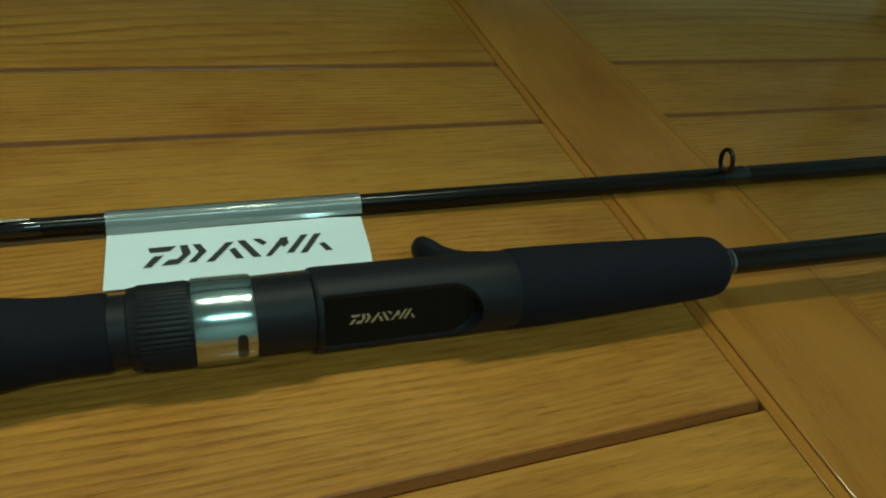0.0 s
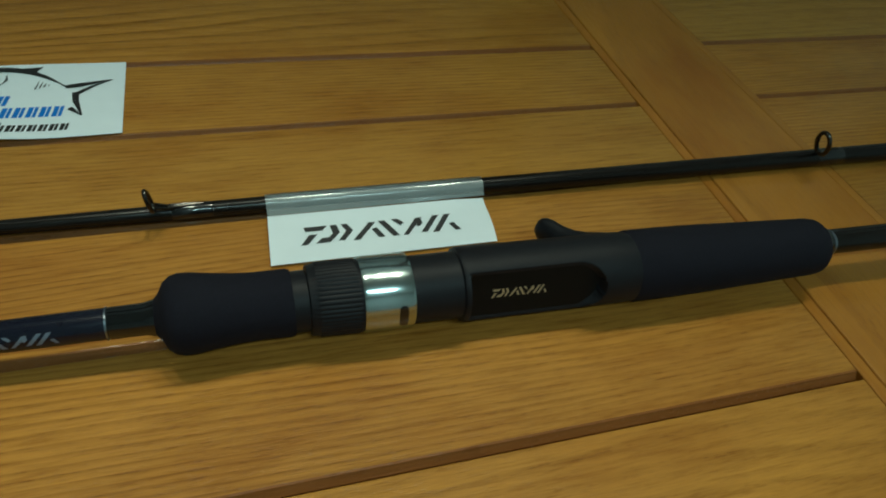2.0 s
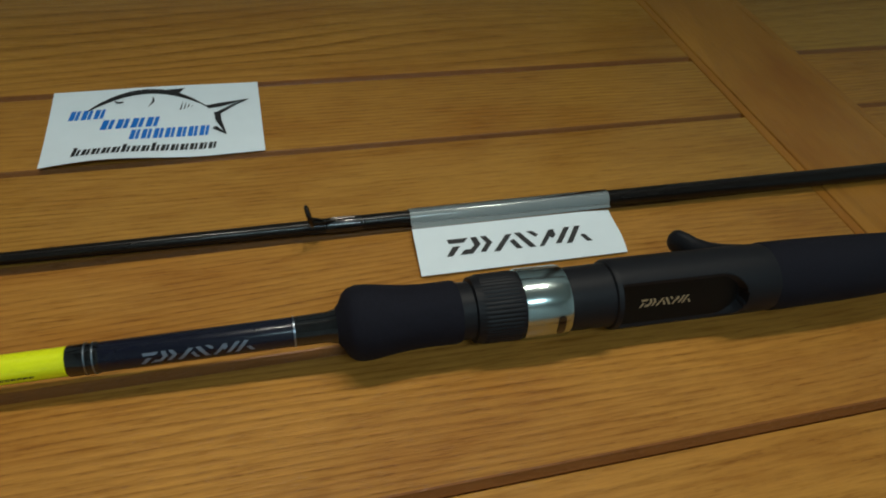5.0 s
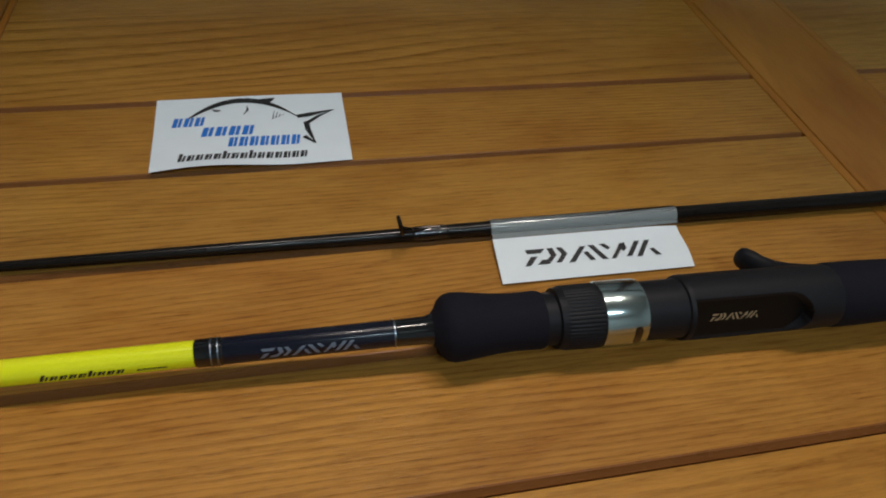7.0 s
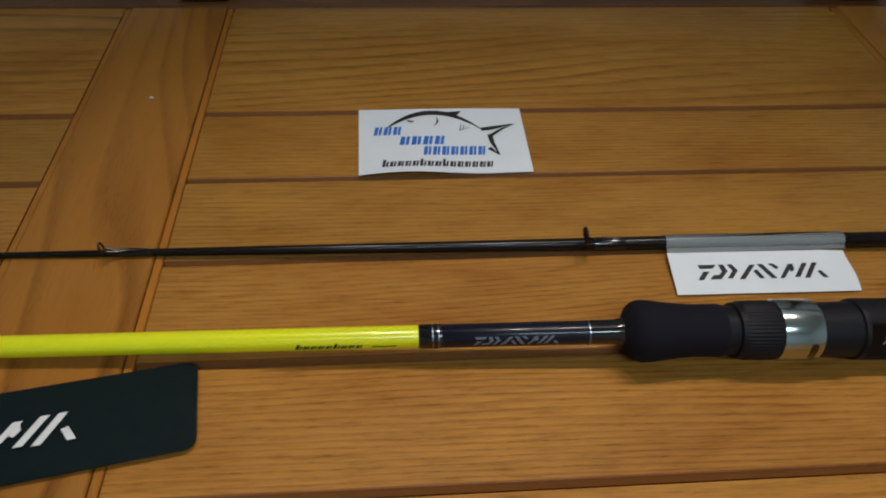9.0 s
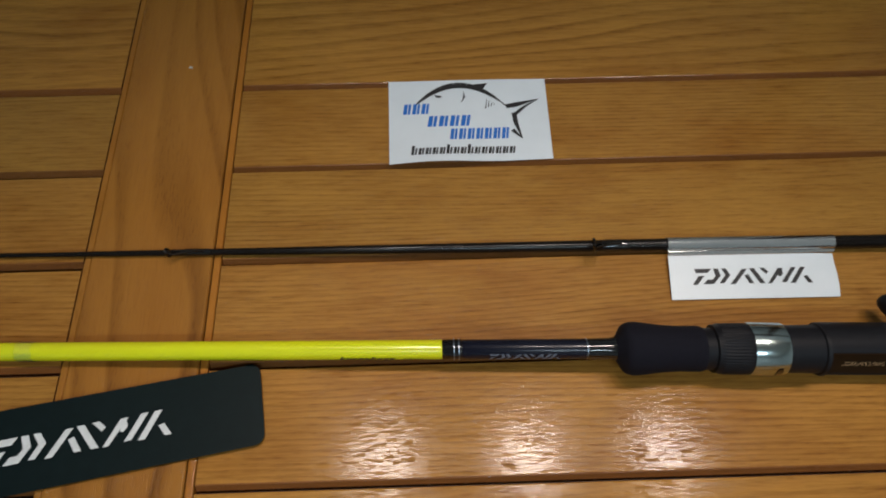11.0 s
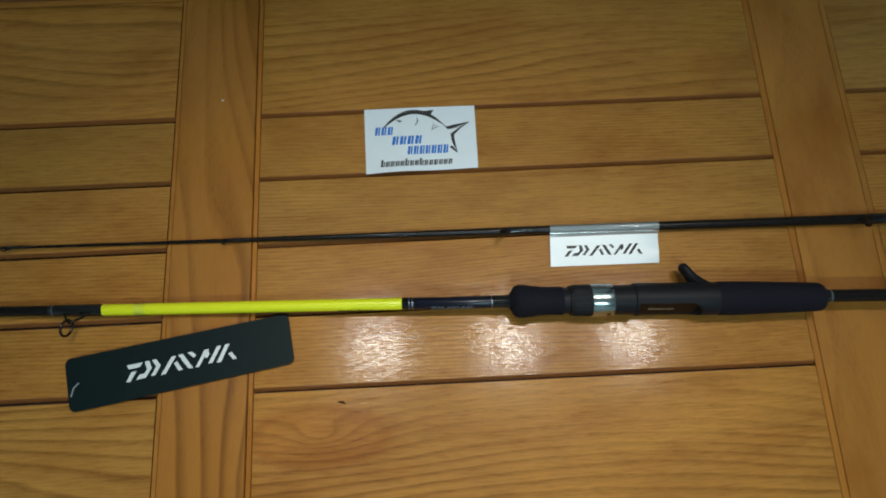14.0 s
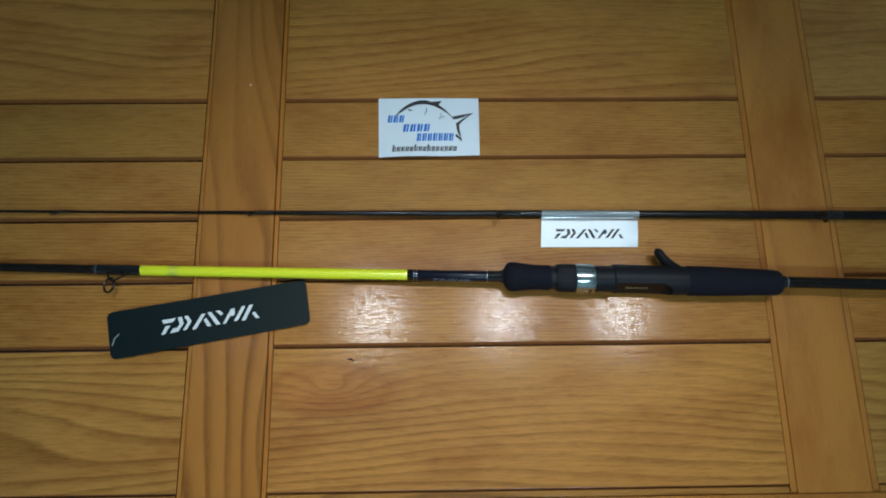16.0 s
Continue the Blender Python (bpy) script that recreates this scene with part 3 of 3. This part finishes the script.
def on_seat(u, v):
    """The flat recess: u along the rod, v up across it, in metres."""
    x = 0.3035 + u
    y, z = axis_one(x)
    d = (math.cos(FACE), math.sin(FACE))
    up = (math.sin(FACE), -math.cos(FACE))
    return (x, y + d[0] * (SUNK + 0.0004) + up[0] * v, z + d[1] * (SUNK + 0.0004) + up[1] * v)


plate = [(-0.0071, -0.0084), (0.0310, -0.0084)] + [(0.0310 + 0.0084 * math.cos(radians(a)), 0.0084 * math.sin(radians(a))) for a in range(-75, 90, 15)] + [(-0.0071, 0.0084)]
bm = bmesh.new()
bm.faces.new([bm.verts.new(Vector(on_seat(u, v)) - Vector((0, math.cos(FACE), math.sin(FACE))) * 0.00025) for u, v in plate])
part("recess_plate", bm, SEAT_GLOSS, seat, "glossy black recess plate")


printed("printed_bar", [[(u * 0.0205, v * 0.0205 - 0.0012) for u, v in p] for p in emblem()], on_seat, GOLD_INK, seat, "tiny pale gold printed bar")
seg("rear_grip", [(0.3570, 0.0110), (0.3572, 0.0124), (0.3590, 0.0130), (0.3700, 0.0130), (0.3900, 0.0126), (0.4100, 0.0119), (0.4280, 0.0113), (0.4350, 0.0111), (0.4380, 0.0106), (0.4394, 0.0096), (0.4400, 0.0080), (0.4402, 0.0050)], EVA, "tapered black foam rear grip", segments=48)
seg("thread_wrap", [(0.4390, 0.0056), (0.4408, 0.0057), (0.4440, 0.0054), (0.4446, 0.0050)], LACQUER)
seg("trim_ring", [(0.4446, 0.0046), (0.4448, 0.0052), (0.4458, 0.0052), (0.4460, 0.0046)], SILVER, "thin silver trim ring")
seg("butt_blank", [(0.4455, 0.0049), (0.53, 0.0050), (0.80, 0.0053)], BLANK, "dark graphite blank")


def on_tube(x0, radius, turn):
    def place(u, v):
        x = x0 + u
        y, z = axis_one(x)
        a = turn - v / radius
        return (x, y + radius * math.cos(a), z + radius * math.sin(a))
    return place


printed("printed_bar", [[(u * 0.0355, v * 0.024) for u, v in p] for p in emblem()], on_tube(0.1372, 0.00500, radians(181)), SILVER_INK, rod, "small silver printed bar", 5)
printed("sleeve_bar", [[(u * 0.027 + v * 0.0005, v * 0.0019) for u, v in p] for p in word(0, 1, 0, 1, 9, 0.0, (0, 5))] + [[(0.031 + u * 0.010, 0.0004 + v * 0.0009) for u, v in p] for p in word(0, 1, 0, 1, 6)], on_tube(0.0664, 0.0048, radians(186)), BLACK_INK, rod, "tiny black printed bar", 3)
seg("clear_band", [(-0.0915, 0.0045), (-0.0914, 0.0049), (-0.0836, 0.0049), (-0.0835, 0.0045)], FILM_CLEAR, "band of clear film round the sleeve")

# the first guide of the yellow-sleeved rod, turned down to its side
gy, gz = axis_one(-0.138)
guide = part("line_guide", hoop((-0.139, 0.0520, 0.0150), (0.9, -0.25, 0.15), 0.0062, 0.0010), WIRE, rod, "dark steel line guide", smooth=True)
part("guide_leg", swept([(-0.125, gy - 0.003, gz + 0.003), (-0.131, 0.0590, 0.0135), (-0.1375, 0.0550, 0.0160)], [0.0009] * 3, 8), WIRE, guide, smooth=True)
part("guide_leg", swept([(-0.146, gy - 0.003, gz + 0.003), (-0.142, 0.0600, 0.0110), (-0.1395, 0.0570, 0.0120)], [0.0009] * 3, 8), WIRE, guide, smooth=True)


def axis_two(x):
    return 0.1166 - 0.0148 * (x - 0.236), radius_two(x) + 0.0010


def radius_two(x):
    return max(0.0010, 0.0033 + (x - 0.236) * (0.0034 if x > 0.236 else 0.0062))


tip = thing("rod_tip_section", "slim dark rod section with small line guides, lying on the planks", "fishing rod")
part("blank", lathe([(x, radius_two(x)) for x in (-0.62, -0.3, -0.1, 0.0, 0.1, 0.236, 0.4, 0.8)], axis_two, 24), BLANK, tip, smooth=True)
for x, h in ((-0.1985, 0.0075), (-0.0235, 0.0085), (0.1990, 0.0135), (0.4920, 0.0175)):
    y, z = axis_two(x)
    r = radius_two(x)
    loop = h * 0.21
    top = Vector((-0.20, -0.42, 0.885)) * (h - loop) * 1.12
    g = part("line_guide", hoop((x + top.x, y + top.y, z + top.z), (1.0, 0.05, 0.22), loop, h * 0.05 + 0.0002, tall=1.6), WIRE, tip, "dark steel line guide", smooth=True)
    for dy in (-0.0012, 0.0012):
        part("guide_leg", swept([(x + top.x * 0.5, y + top.y * 0.65 + dy, z + top.z * 0.62), (x + 0.003, y + top.y * 0.3 + dy * 0.6, z + top.z * 0.3 + r * 0.3), (x + 0.009, y + dy * 0.3, z + r + 0.0003), (x + 0.016, y, z + r + 0.0002)], [0.0007] * 4, 8), WIRE, g, smooth=True)
    part("thread_wrap", lathe([(x + 0.004, r), (x + 0.0055, r + 0.0003), (x + 0.017, r + 0.0003), (x + 0.020, r)], axis_two, 24), LACQUER, tip, "glossy black thread wrap", smooth=True)

# ---- the flag label on the slim section ----
flag = thing("flag_label", "white card label held to the slim rod by clear film", "label")
FW = [(0.2374, 0.1102), (0.3252, 0.1095), (0.3236, 0.0853), (0.2360, 0.0860)]


def on_flag(u, v, lift=0.0):
    top = [FW[0][k] + (FW[1][k] - FW[0][k]) * u for k in (0, 1)]
    low = [FW[3][k] + (FW[2][k] - FW[3][k]) * u for k in (0, 1)]
    z = 0.0012 + 0.0022 * v + 0.0008 * max(0, u - 0.85) / 0.15 * math.sin(v * 5)
    return (low[0] + (top[0] - low[0]) * v, low[1] + (top[1] - low[1]) * v, z + lift)


part("card", sheet(on_flag, 14, 8, 0.0003), LABEL, flag, smooth=True)
printed("printed_bar", [[(0.115 + u * 0.735, 0.320 + v * 2.25) for u, v in p] for p in emblem()], lambda u, v: on_flag(u, v, 0.0005), BLACK_INK, flag, "black printed bar")
film = bmesh.new()
rows = []
for k in range(15):
    row = []
    for x in (0.2374, 0.2666, 0.2958, 0.3256):
        y, z = axis_two(x)
        r = radius_two(x) + 0.0007
        if k < 11:
            a = radians(-60 + 230 * k / 10)
            row.append(film.verts.new((x, y + r * math.cos(a), max(z + r * math.sin(a), 0.0004))))
        else:
            s = (k - 10) / 4
            row.append(film.verts.new((x, y - r + (0.1098 - y + r) * s, z + 0.0012 + (0.0042 - z - 0.0012) * s)))
    rows.append(row)
for a, b in zip(rows, rows[1:]):
    for k in range(3):
        film.faces.new((a[k], a[k + 1], b[k + 1], b[k]))
part("clear_film", film, FILM, flag, "clear glossy plastic film", smooth=True)

# ---- the black hang tag ----
TL, TR, BR, BL = Vector((-0.1442, 0.0300)), Vector((0.0264, 0.0580)), Vector((0.0322, 0.0190)), Vector((-0.1360, -0.0105))
tag = thing("hang_tag", "long black card hang tag with white printed bars", "tag")
eu, ev = (TR - TL).length, (TL - BL).length


def on_tag(u, v, lift=0.0):
    p = BL * (1 - u) * (1 - v) + BR * u * (1 - v) + TL * (1 - u) * v + TR * u * v
    return (p.x, p.y, 0.0024 + 0.0012 * math.sin(math.pi * u) * (1 - v) + lift)


outline = []
rc = 0.005
for cu, cv, a0 in ((eu - rc, ev - rc, 0), (rc, ev - rc, 90), (rc, rc, 180), (eu - rc, rc, 270)):
    for k in range(5):
        a = radians(a0 + 22.5 * k)
        outline.append(((cu + rc * math.cos(a)) / eu, (cv + rc * math.sin(a)) / ev))
bm = bmesh.new()
upper = [bm.verts.new(on_tag(u, v, 0.0006)) for u, v in outline]
lower = [bm.verts.new(on_tag(u, v, 0.0)) for u, v in outline]
bm.faces.new(upper)
bm.faces.new(lower[::-1])
for k in range(len(outline)):
    j = (k + 1) % len(outline)
    bm.faces.new((upper[k], lower[k], lower[j], upper[j]))
bmesh.ops.recalc_face_normals(bm, faces=bm.faces)
part("tag_card", bm, TAG, tag)
printed("printed_bar", [[(0.246 + u * 0.505, 0.325 + v * 1.98) for u, v in p] for p in emblem()], lambda u, v: on_tag(u, v, 0.0010), WHITE_INK, tag, "white printed bar")
p0 = on_tag(0.035, 0.42, 0.0012)
part("clear_loop", swept([(p0[0] - 0.002, p0[1] - 0.006, 0.0045), (p0[0], p0[1], 0.006), (p0[0] + 0.003, p0[1] + 0.004, 0.0048)], [0.0006] * 3, 8), FILM, tag, "clear plastic loop", smooth=True)

# a speck on the wide plank
speck = part("wood_chip", swept([(0.0645, -0.0118, 0.0005), (0.0680, -0.0122, 0.0011), (0.0705, -0.0137, 0.0006)], [0.0004, 0.0008, 0.0003], 6), WOOD_DARK)
tagged(speck, "tiny dark chip lying on the wide plank", "debris")
fleck = part("paint_fleck", swept([(-0.0336, 0.2484, 0.0010), (-0.0324, 0.2486, 0.0013), (-0.0314, 0.2484, 0.0010)], [0.0003, 0.0007, 0.0003], 6), WHITE_INK)
tagged(fleck, "tiny white paint fleck stuck on the crossbar", "debris")
